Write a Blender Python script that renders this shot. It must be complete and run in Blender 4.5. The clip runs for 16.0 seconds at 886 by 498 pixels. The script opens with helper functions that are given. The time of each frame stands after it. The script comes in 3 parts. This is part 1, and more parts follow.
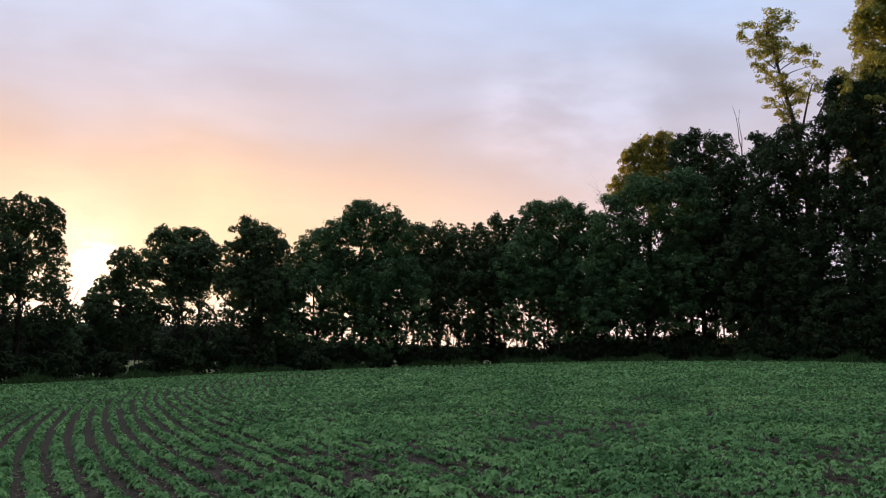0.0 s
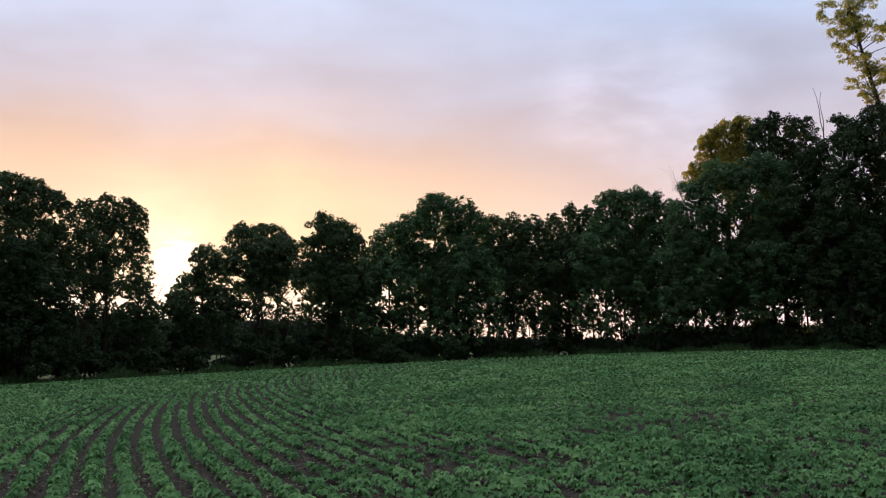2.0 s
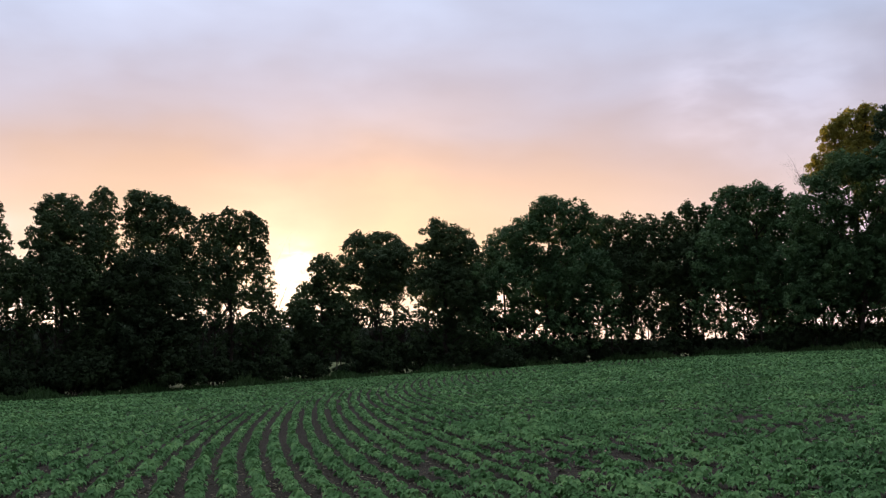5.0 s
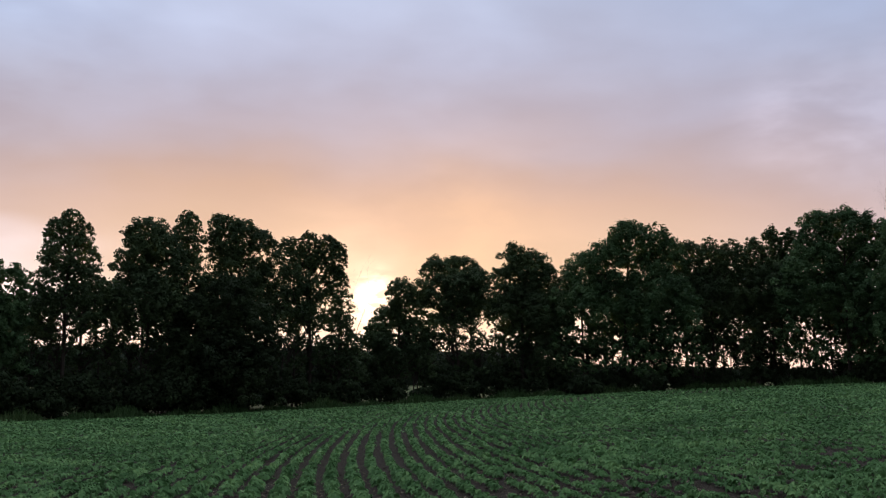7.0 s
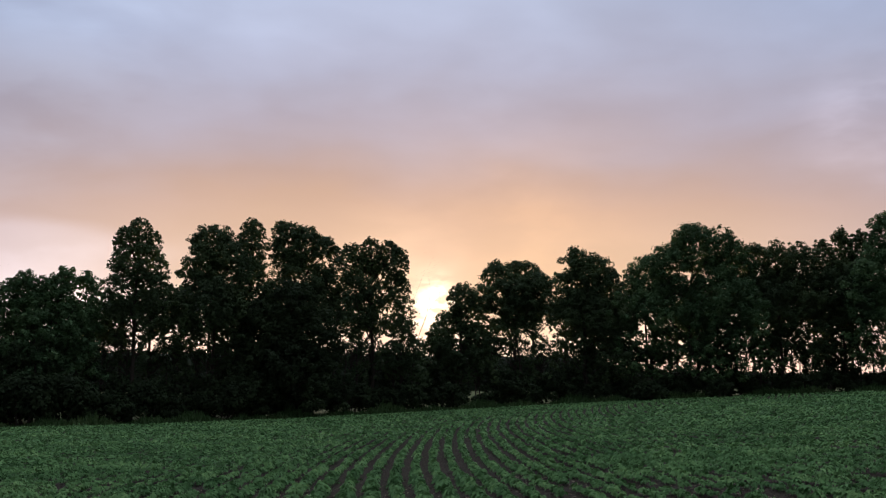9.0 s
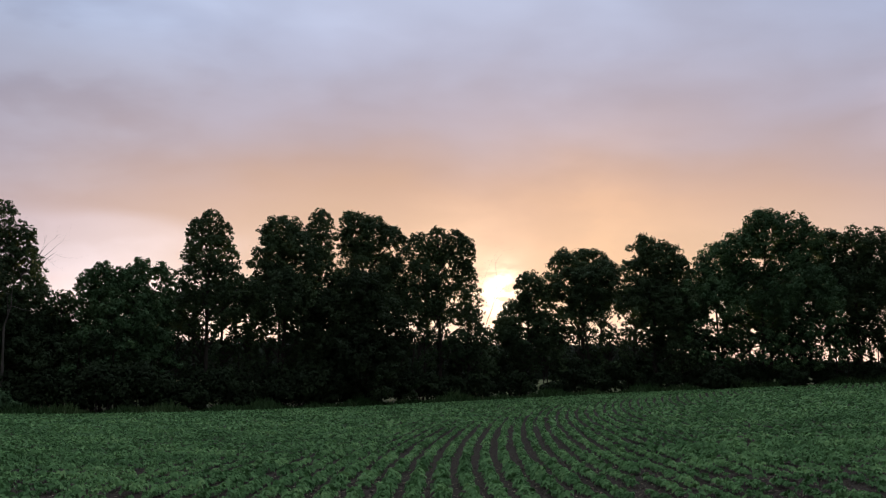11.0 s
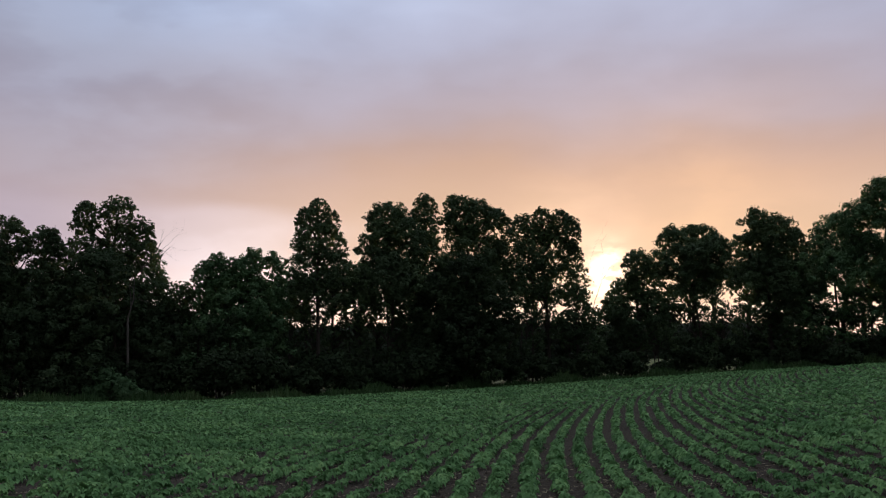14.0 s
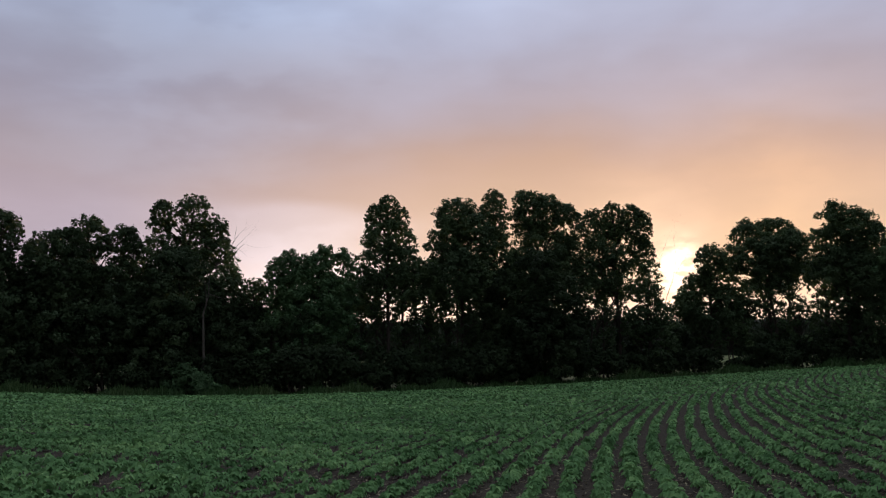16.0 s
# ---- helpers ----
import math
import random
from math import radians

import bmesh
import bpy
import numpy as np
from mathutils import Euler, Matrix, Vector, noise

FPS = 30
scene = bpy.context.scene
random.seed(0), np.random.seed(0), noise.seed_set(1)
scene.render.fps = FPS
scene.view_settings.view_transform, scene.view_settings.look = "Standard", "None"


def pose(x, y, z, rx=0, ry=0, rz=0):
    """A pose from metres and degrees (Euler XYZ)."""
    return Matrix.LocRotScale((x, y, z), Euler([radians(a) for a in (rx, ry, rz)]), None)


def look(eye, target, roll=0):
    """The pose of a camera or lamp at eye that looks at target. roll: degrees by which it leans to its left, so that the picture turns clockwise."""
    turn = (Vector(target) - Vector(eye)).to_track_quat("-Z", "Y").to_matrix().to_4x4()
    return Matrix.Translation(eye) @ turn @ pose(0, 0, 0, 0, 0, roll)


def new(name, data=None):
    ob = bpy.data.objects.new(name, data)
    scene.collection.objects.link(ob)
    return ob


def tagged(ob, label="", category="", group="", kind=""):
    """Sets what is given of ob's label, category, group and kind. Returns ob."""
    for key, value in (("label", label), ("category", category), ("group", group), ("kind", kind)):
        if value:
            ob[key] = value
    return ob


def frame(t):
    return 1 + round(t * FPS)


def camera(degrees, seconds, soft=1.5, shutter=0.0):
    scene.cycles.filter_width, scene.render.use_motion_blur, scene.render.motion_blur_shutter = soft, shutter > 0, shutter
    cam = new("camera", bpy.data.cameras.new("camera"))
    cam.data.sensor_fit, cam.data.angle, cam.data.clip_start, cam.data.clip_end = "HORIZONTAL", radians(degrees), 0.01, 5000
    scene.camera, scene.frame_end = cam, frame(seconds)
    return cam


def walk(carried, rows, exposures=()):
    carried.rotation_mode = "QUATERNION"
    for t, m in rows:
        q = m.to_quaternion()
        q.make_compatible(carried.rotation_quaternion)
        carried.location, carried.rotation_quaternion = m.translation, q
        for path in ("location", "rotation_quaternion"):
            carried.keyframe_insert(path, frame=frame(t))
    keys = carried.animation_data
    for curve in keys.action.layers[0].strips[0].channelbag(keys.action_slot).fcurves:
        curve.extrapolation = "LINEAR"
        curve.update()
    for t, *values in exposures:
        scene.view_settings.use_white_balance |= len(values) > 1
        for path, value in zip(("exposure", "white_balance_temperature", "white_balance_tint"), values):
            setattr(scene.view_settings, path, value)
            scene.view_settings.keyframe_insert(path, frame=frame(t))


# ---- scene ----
EYE = 1.57
cam = camera(49.74, 16.0, soft=1.15)
PATH = [
    (0.0, 0.0, 6.44, -1.0), (0.5, 1.552, 6.117, -0.913), (1.0, 2.848, 5.985, -0.645), (1.5, 3.663, 6.054, -0.694),
    (2.0, 4.531, 5.92, -0.438), (2.5, 5.837, 5.457, -0.572), (3.0, 7.124, 5.277, -0.521), (3.5, 8.152, 5.082, -0.554),
    (4.0, 9.224, 5.473, 0.019), (6.5, 14.926, 7.097, -0.175), (7.0, 16.041, 7.655, -0.351), (7.5, 17.067, 8.071, -0.227),
    (8.0, 18.012, 8.112, -0.249), (10.5, 22.586, 7.469, -0.445), (11.0, 23.746, 7.239, -0.443), (11.5, 24.796, 6.99, -0.473),
    (12.0, 25.806, 6.806, -0.297), (12.5, 27.035, 6.642, 0.108), (13.0, 28.213, 6.356, 0.406), (13.5, 29.315, 6.272, 0.568),
    (14.0, 30.191, 6.196, 0.678), (14.5, 31.105, 6.368, 1.044), (15.0, 32.125, 6.344, 0.915), (15.5, 33.339, 6.145, 0.824),
    (16.0, 34.342, 5.997, 0.545)]
EXPOSURES = [(0.0, 0.46, 6500, 6.5), (4.0, 0.46, 6500, 6.5), (6.5, 0.16, 6500, 10), (7.0, 0.06, 6500, 10), (7.5, -0.06, 6500, 10), (8.0, -0.06, 6500, 10),
             (10.5, -0.07, 6500, 10), (11.0, -0.05, 6500, 10), (16.0, -0.10, 6500, 10)]
ARM = 0.43                            # the lens swings on this arm as the operator turns


def swing(y):
    """Place of the lens at a heading, and the heading that keeps the tree line in its place."""
    x, ahead = -ARM * (math.sin(radians(y)) - math.sin(radians(7.1))), ARM * (math.cos(radians(y)) - math.cos(radians(7.1)))
    return x, ahead, y + math.degrees((x * math.cos(radians(y)) + ahead * math.sin(radians(y))) / 67)


walk(cam, [(t, pose(swing(y)[0], swing(y)[1], EYE, 90 + p, r, swing(y)[2])) for t, y, p, r in PATH], EXPOSURES)

# ---- sky and sun ----
SUN_AZ, SUN_EL = -20.3, 1.2          # degrees clockwise from +y, degrees above the horizon


def direction(az, el):
    a, e = radians(az), radians(el)
    return Vector((math.sin(a) * math.cos(e), math.cos(a) * math.cos(e), math.sin(e)))


world = bpy.data.worlds.new("world")
scene.world = world
world.use_nodes = True


class Nodes:
    """Short hand for building a node tree."""

    def __init__(self, tree):
        self.tree = tree
        tree.nodes.clear()

    def add(self, kind, inputs=(), **settings):
        node = self.tree.nodes.new(kind)
        for key, value in settings.items():
            setattr(node, key, value)
        for key, value in dict(inputs).items():
            self.put(node.inputs[key], value)
        return node

    def put(self, socket, value):
        if isinstance(value, bpy.types.NodeSocket):
            self.tree.links.new(value, socket)
        elif isinstance(value, bpy.types.Node):
            self.tree.links.new(value.outputs[0], socket)
        else:
            socket.default_value = value

    def math(self, op, a, b=0.0, c=0.0, clamp=False):
        n = self.add("ShaderNodeMath", operation=op, use_clamp=clamp)
        for i, v in enumerate((a, b, c)):
            self.put(n.inputs[i], v)
        return n.outputs[0]

    def ramp(self, fac, stops, mode="EASE"):
        n = self.add("ShaderNodeValToRGB", {"Fac": fac})
        r = n.color_ramp
        r.interpolation = mode
        while len(r.elements) < len(stops):
            r.elements.new(0.5)
        for e, (p, c) in zip(r.elements, stops):
            e.position, e.color = p, (*c, 1) if len(c) == 3 else c
        return n.outputs[0]

    def mix(self, fac, a, b, blend="MIX"):
        n = self.add("ShaderNodeMix", data_type="RGBA", blend_type=blend)
        for key, v in ((0, fac), (6, a), (7, b)):
            self.put(n.inputs[key], v)
        return n.outputs[2]

    def noise(self, vector, scale, detail=4.0, rough=0.5, distortion=0.0):
        return self.add("ShaderNodeTexNoise", {"Vector": vector, "Scale": scale, "Detail": detail, "Roughness": rough, "Distortion": distortion})

    def span(self, v, a, b, c=0.0, d=1.0, kind="SMOOTHSTEP"):
        n = self.add("ShaderNodeMapRange", {0: v, 1: a, 2: b, 3: c, 4: d}, interpolation_type=kind)
        return n.outputs[0]


def rgb(r, g, b, k=1.0):
    """A colour picked on a screen, as linear light."""
    return tuple(k * (c / 255 / 12.92 if c <= 10 else ((c / 255 + 0.055) / 1.055) ** 2.4) for c in (r, g, b))


def build_sky():
    n = Nodes(world.node_tree)
    coord = n.add("ShaderNodeTexCoord").outputs["Generated"]
    xyz = n.add("ShaderNodeSeparateXYZ", {0: coord})
    # clear evening sky behind the clouds
    clear = n.add("ShaderNodeTexSky", sky_type="NISHITA", sun_disc=False, sun_elevation=radians(SUN_EL), sun_rotation=radians(SUN_AZ), dust_density=2.0)
    # height over the horizon, bent a little by soft noise
    flat = n.add("ShaderNodeVectorMath", {0: coord, 1: (1.6, 1.6, 4.0)}, operation="MULTIPLY").outputs[0]
    big = n.noise(flat, 1.7, 3.0, 0.5, 0.4).outputs[0]
    fine = n.noise(flat, 4.5, 4.0, 0.5, 0.15).outputs[0]
    torn = n.noise(flat, 19.0, 3.0, 0.55, 0.3).outputs[0]
    lift = n.math("MULTIPLY_ADD", n.math("SUBTRACT", big, 0.5), 0.12, xyz.outputs[2])
    lift = n.math("MULTIPLY_ADD", n.math("SUBTRACT", fine, 0.5), 0.035, lift)
    # nearness to the sunset, by heading
    toward = n.add("ShaderNodeVectorMath", {0: coord, 1: direction(SUN_AZ + 1, 0)}, operation="DOT_PRODUCT").outputs["Value"]
    warm = n.span(toward, 0.80, 1.0)
    zenith = [(0.62, (0.85, 0.90, 1.05)), (1.0, (1.15, 1.20, 1.35))]
    cool_sky = n.ramp(lift, [(0.0, rgb(250, 214, 200, 1.1)), (0.09, rgb(194, 178, 187, 1.07)), (0.135, rgb(190, 173, 181, 1.07)), (0.165, rgb(182, 165, 170, 1.07)), (0.20, rgb(172, 159, 166, 1.07)),
                             (0.25, rgb(160, 155, 170, 1.07)), (0.30, rgb(160, 163, 182, 1.07)), (0.36, rgb(162, 174, 200, 1.07)), (0.42, rgb(172, 186, 212, 1.07)), *zenith], "LINEAR")
    warm_sky = n.ramp(lift, [(0.0, rgb(255, 212, 180, 1.5)), (0.055, rgb(255, 222, 190, 1.3)), (0.105, rgb(245, 205, 166)), (0.150, rgb(238, 198, 166)), (0.175, rgb(228, 189, 162)), (0.20, rgb(214, 181, 164)),
                             (0.235, rgb(201, 180, 178)), (0.27, rgb(194, 182, 190)), (0.32, rgb(195, 194, 211)), (0.40, rgb(202, 208, 228)), *zenith], "LINEAR")
    clouds = n.mix(warm, cool_sky, warm_sky)
    # uneven thickness of the cloud sheet
    thick = n.span(n.math("ADD", n.math("MULTIPLY", big, 0.6), n.math("MULTIPLY", fine, 0.4)), 0.3, 0.7, 0.90, 1.12, "LINEAR")
    clouds = n.mix(1.0, clouds, n.add("ShaderNodeCombineXYZ", {0: thick, 1: thick, 2: thick}).outputs[0], "MULTIPLY")
    # the eastern half of the dome is already dusky
    dusk = n.span(toward, -0.9, 0.3, 0.42, 1.0)
    clouds = n.mix(1.0, clouds, n.add("ShaderNodeCombineXYZ", {0: dusk, 1: dusk, 2: dusk}).outputs[0], "MULTIPLY")
    total = n.mix(1.0, clouds, (1.0, 1.0, 1.04, 1), "MULTIPLY")
    # clear sky under the lower edge of the cloud sheet in the south-west
    below = n.span(n.math("MULTIPLY_ADD", n.math("SUBTRACT", fine, 0.5), 0.05, xyz.outputs[2]), 0.134, 0.158, 1.0, 0.0)
    # brighter thin cloud to the north-west, and the glow round the hidden sun
    for az, el, power, tint, ragged in ((4.4, 14.2, 900.0, (0.12, 0.11, 0.13, 1), 0.6), (9.5, 14.0, 500.0, (0.10, 0.10, 0.12, 1), 0.6),
                                        (-20.2, 4.9, 6500.0, (0.9, 0.85, 0.65, 1), 1.5), (-20.6, 3.6, 5500.0, (0.5, 0.45, 0.35, 1), 1.4), (-42.5, 6.0, 190.0, (0.22, 0.24, 0.31, 1), 0.2), (-20.8, 4.6, 800.0, (0.16, 0.135, 0.125, 1), 0.4), (-18.0, 7.5, 130.0, (0.06, 0.036, 0.018, 1), 0.3), (-49.0, 19.0, 60.0, (0.06, 0.075, 0.09, 1), 0.5), (20.0, 12.5, 70.0, (0.085, 0.082, 0.092, 1), 0.2), (-14.0, 8.5, 260.0, (0.10, 0.045, 0.0, 1), 0.4), (-22.5, 7.3, 900.0, (0.12, 0.080, 0.042, 1), 0.4)):
        near = n.add("ShaderNodeVectorMath", {0: coord, 1: direction(az, el)}, operation="DOT_PRODUCT").outputs["Value"]
        spot = n.math("POWER", n.math("MAXIMUM", near, 0.0), power)
        spot = n.math("MULTIPLY", spot, n.span(torn if ragged > 1 else fine, 0.35, 0.65, max(0.25, 1 - ragged), min(1 + ragged, 2)))
        if az == -42.5:
            spot = n.math("MULTIPLY", spot, below)
        total = n.mix(1.0, total, n.mix(n.math("MINIMUM", spot, 1.0), (0, 0, 0, 1), tint), "ADD")
    cover = n.add("ShaderNodeBackground", {"Color": total, "Strength": 1.0})
    behind = n.add("ShaderNodeBackground", {"Color": clear, "Strength": 0.1})
    both = n.add("ShaderNodeMixShader", {0: 0.97, 1: behind, 2: cover})
    n.add("ShaderNodeOutputWorld", {"Surface": both})


build_sky()
sun_data = bpy.data.lights.new("sun", "SUN")
sun_data.energy, sun_data.angle, sun_data.color = 5.0, radians(1.5), (1.0, 0.62, 0.26)
sun = new("sun", sun_data)
sun.matrix_world = look(direction(SUN_AZ, SUN_EL) * 100, (0, 0, 0))


# ---- materials ----
def material(name):
    m = bpy.data.materials.new(name)
    m.use_nodes = True
    return m, Nodes(m.node_tree)


def finish(n, colour, rough, bump=None, strength=0.3, distance=0.02, through_light=None, share=0.3, gloss=0.3):
    inputs = {"Base Color": colour, "Roughness": rough, "Specular IOR Level": gloss}
    if bump is not None:
        inputs["Normal"] = n.add("ShaderNodeBump", {"Height": bump, "Strength": strength, "Distance": distance}).outputs[0]
    shader = n.add("ShaderNodeBsdfPrincipled", inputs)
    if through_light is not None:
        t = n.add("ShaderNodeBsdfTranslucent", {"Color": through_light})
        shader = n.add("ShaderNodeMixShader", {0: share, 1: shader, 2: t})
    n.add("ShaderNodeOutputMaterial", {"Surface": shader})


def leaf_material(name, dark, mid, light, share=0.25, patch=0.35, rough=0.65, gloss=0.09, glow=None, single=0.26, wide=0.62):
    """Leaves: each one its own shade, with larger patches of young and old growth."""
    m, n = material(name)
    own = n.add("ShaderNodeNewGeometry").outputs["Random Per Island"]
    place = n.add("ShaderNodeTexCoord").outputs["Object"]
    patchy = n.noise(place, patch, 3.0).outputs[0]
    mixed = n.math("ADD", n.math("MULTIPLY", own, single), n.math("MULTIPLY", n.span(patchy, 0.3, 0.7), wide))
    colour = n.ramp(mixed, [(0.0, dark), (0.5, mid), (1.0, light)], "LINEAR")
    finish(n, colour, rough, through_light=glow or colour, share=share, gloss=gloss)
    return m


def bark_material(name, a, b, scale=6.0):
    m, n = material(name)
    place = n.add("ShaderNodeTexCoord").outputs["Object"]
    long = n.add("ShaderNodeVectorMath", {0: place, 1: (1, 1, 0.15)}, operation="MULTIPLY").outputs[0]
    ridges = n.noise(long, scale, 6.0, 0.6).outputs[0]
    blotch = n.noise(place, 1.2, 3.0).outputs[0]
    colour = n.mix(n.span(blotch, 0.35, 0.7, 0.0, 0.5), n.ramp(ridges, [(0.3, a), (0.7, b)], "LINEAR"), tuple(0.5 * (p + q) * k for p, q, k in zip(a, b, (0.95, 1.1, 0.9))) + (1,))
    finish(n, colour, 0.9, ridges, 0.7, 0.03)
    return m


LEAF_DARK = leaf_material("leaf_dark", (0.0312, 0.0528, 0.0264), (0.0504, 0.0824, 0.0376), (0.0832, 0.1256, 0.0496))
LEAF_GREEN = leaf_material("leaf_green", (0.0335, 0.0671, 0.031), (0.0576, 0.1118, 0.0482), (0.0929, 0.1617, 0.0636))
# low sun on the tallest crowns is put into the next two leaf colours
LEAF_SUNLIT_GOLD = leaf_material("leaf_sunlit_gold", (0.045, 0.062, 0.018), (0.090, 0.105, 0.028), (0.18, 0.17, 0.040), share=0.38, glow=(0.42, 0.36, 0.065, 1))
LEAF_SUNLIT_YELLOW = leaf_material("leaf_sunlit_yellow", (0.0562, 0.0875, 0.025), (0.1063, 0.1438, 0.0375), (0.1875, 0.2125, 0.0562), share=0.42, glow=(0.40, 0.38, 0.09, 1))
# leaf_dark scaled to about 0.7, for trees at both ends of the line
LEAF_DARKER = leaf_material("leaf_darker", (0.022, 0.038, 0.018), (0.036, 0.060, 0.028), (0.062, 0.094, 0.040))
# bush leaves: the shade at the foot of the trees is put into the colour
LEAF_SHRUB_SHADED = leaf_material("leaf_shrub_shaded", (0.0135, 0.024, 0.0112), (0.0225, 0.039, 0.0165), (0.0375, 0.0615, 0.024))
LEAF_FAR = leaf_material("leaf_far", (0.015, 0.024, 0.014), (0.022, 0.034, 0.018), (0.032, 0.046, 0.024), patch=0.05)
LEAF_SOY = leaf_material("leaf_soybean", (0.048, 0.118, 0.043), (0.122, 0.252, 0.094), (0.265, 0.440, 0.168), share=0.25, patch=0.6, rough=0.6, gloss=0.05, single=0.34, wide=0.48)
GRASS = leaf_material("grass_blade", (0.030, 0.066, 0.022), (0.048, 0.092, 0.032), (0.080, 0.120, 0.045))
BARK = bark_material("bark", (0.022, 0.018, 0.014), (0.055, 0.046, 0.038))
BARK_PALE = bark_material("dead_wood", (0.050, 0.044, 0.039), (0.105, 0.094, 0.082))


def soil_material():
    m, n = material("soil")
    place = n.add("ShaderNodeTexCoord").outputs["Object"]
    clods = n.noise(place, 14.0, 8.0, 0.65).outputs[0]
    crumbs = n.add("ShaderNodeTexVoronoi", {"Vector": place, "Scale": 26.0}).outputs["Distance"]
    damp = n.noise(place, 0.45, 4.0).outputs[0]
    colour = n.ramp(clods, [(0.30, (0.011, 0.009, 0.007)), (0.52, (0.036, 0.030, 0.021)), (0.75, (0.085, 0.073, 0.053))], "LINEAR")
    colour = n.mix(n.span(damp, 0.35, 0.7, 0.0, 0.45), colour, (0.034, 0.028, 0.020, 1))
    rough_height = n.math("ADD", clods, n.math("MULTIPLY", crumbs, 0.5))
    finish(n, colour, 0.95, rough_height, 0.9, 0.05, gloss=0.1)
    return m


def meadow_material():
    m, n = material("meadow")
    place = n.add("ShaderNodeTexCoord").outputs["Object"]
    tufts = n.noise(place, 3.0, 8.0, 0.7).outputs[0]
    wide = n.noise(place, 0.04, 4.0).outputs[0]
    colour = n.ramp(tufts, [(0.25, (0.04, 0.064, 0.022)), (0.55, (0.08, 0.104, 0.04)), (0.8, (0.14, 0.15, 0.07))], "LINEAR")
    colour = n.mix(n.span(wide, 0.35, 0.65, 0.0, 0.6), colour, (0.14, 0.135, 0.07, 1))
    finish(n, colour, 0.95, tufts, 0.8, 0.2, gloss=0.1)
    return m


SOIL, MEADOW = soil_material(), meadow_material()
STRAW = bark_material("straw", (0.22, 0.18, 0.12), (0.40, 0.34, 0.24), 40.0)


# ---- shape of the land ----
def field_edge(az):
    """Distance from the tripod to the edge of the field, by heading in degrees."""
    return np.interp(az, [-60, -40, -20, 0, 25], [55, 55, 65, 74, 66])


def edge_height(az):
    a = np.clip(az, -62, 26) / 50
    slope = 0.431 * a**4 - 1.809 * a**3 - 1.758 * a**2 + 2.433 * a - 0.421
    return EYE - 0.17 + field_edge(az) * np.tan(np.radians(slope))


def land(az, d):
    """Height of the ground at a heading and distance."""
    fade = np.clip((150 - np.abs(az)) / 60, 0, 1)
    u = np.clip((d - 8) / (field_edge(az) - 8), 0, 1)
    hollow = 0.24 * np.exp(-(((az + 22) / 14) ** 2)) * np.sin(math.pi * u)
    return (edge_height(az) * u - hollow) * fade


def land_xy(x, y):
    return land(np.degrees(np.arctan2(x, y)), np.hypot(x, y))


def at(az, d):
    """Place on the ground at a heading and distance."""
    a = radians(az)
    return Vector((math.sin(a) * d, math.cos(a) * d, float(land(az, d))))


def mesh_of(name, verts, faces, materials, slots=None, smooth=False):
    """A mesh from arrays of corners and of equal-sided faces."""
    verts, faces = np.asarray(verts, np.float32), np.asarray(faces, np.int32)
    me = bpy.data.meshes.new(name)
    me.vertices.add(len(verts))
    me.vertices.foreach_set("co", verts.ravel())
    k = faces.shape[1]
    me.loops.add(faces.size)
    me.loops.foreach_set("vertex_index", faces.ravel())
    me.polygons.add(len(faces))
    me.polygons.foreach_set("loop_start", np.arange(0, faces.size, k, dtype=np.int32))
    for m in materials:
        me.materials.append(m)
    if slots is not None:
        me.polygons.foreach_set("material_index", np.asarray(slots, np.int32))
    me.update(calc_edges=True)
    me.validate()
    if smooth:
        me.polygons.foreach_set("use_smooth", np.ones(len(faces), bool))
    return me


def build_ground():
    radii = np.concatenate([np.arange(0.5, 16, 0.5), np.arange(16, 90, 1.0), np.geomspace(90, 4500, 16)])
    azs = np.arange(-180, 180, 2.0)
    d, a = np.meshgrid(radii, azs, indexing="ij")
    x, y, z = d * np.sin(np.radians(a)), d * np.cos(np.radians(a)), land(a, d)
    rng = np.random.default_rng(3)
    z = z + np.where(d < 60, rng.normal(0, 0.008, d.shape), 0)
    verts = np.concatenate([np.stack([x, y, z], -1).reshape(-1, 3), [[0, 0, 0]]])
    n = len(azs)
    i, j = np.meshgrid(np.arange(len(radii) - 1), np.arange(n), indexing="ij")
    q = np.stack([i * n + j, i * n + (j + 1) % n, (i + 1) * n + (j + 1) % n, (i + 1) * n + j], -1).reshape(-1, 4)[:, ::-1]
    slots = (radii[i.ravel()] > field_edge(azs[j.ravel()]) + 0.5).astype(int)
    centre = len(verts) - 1
    cap = np.stack([np.full(n, centre), (np.arange(n) + 1) % n, np.arange(n), np.arange(n)], -1)[:, :3]
    ob = new("ground", mesh_of("ground", verts, q, [SOIL, MEADOW], slots, True))
    tagged(ob, "dark tilled soil field rising into pale meadow", "ground", kind="structure")
    inner = new("ground", mesh_of("ground_centre", verts, cap, [SOIL], None, True))
    tagged(inner, "dark tilled soil at the middle of the field", "ground", kind="structure")


build_ground()


# ---- leaves ----
def frames_of(normals, rng):
    """Two unit directions in the plane across each normal, turned at random."""
    helper = rng.normal(size=normals.shape)
    u = np.cross(normals, helper)
    u /= np.linalg.norm(u, axis=1, keepdims=True) + 1e-9
    return u, np.cross(normals, u)


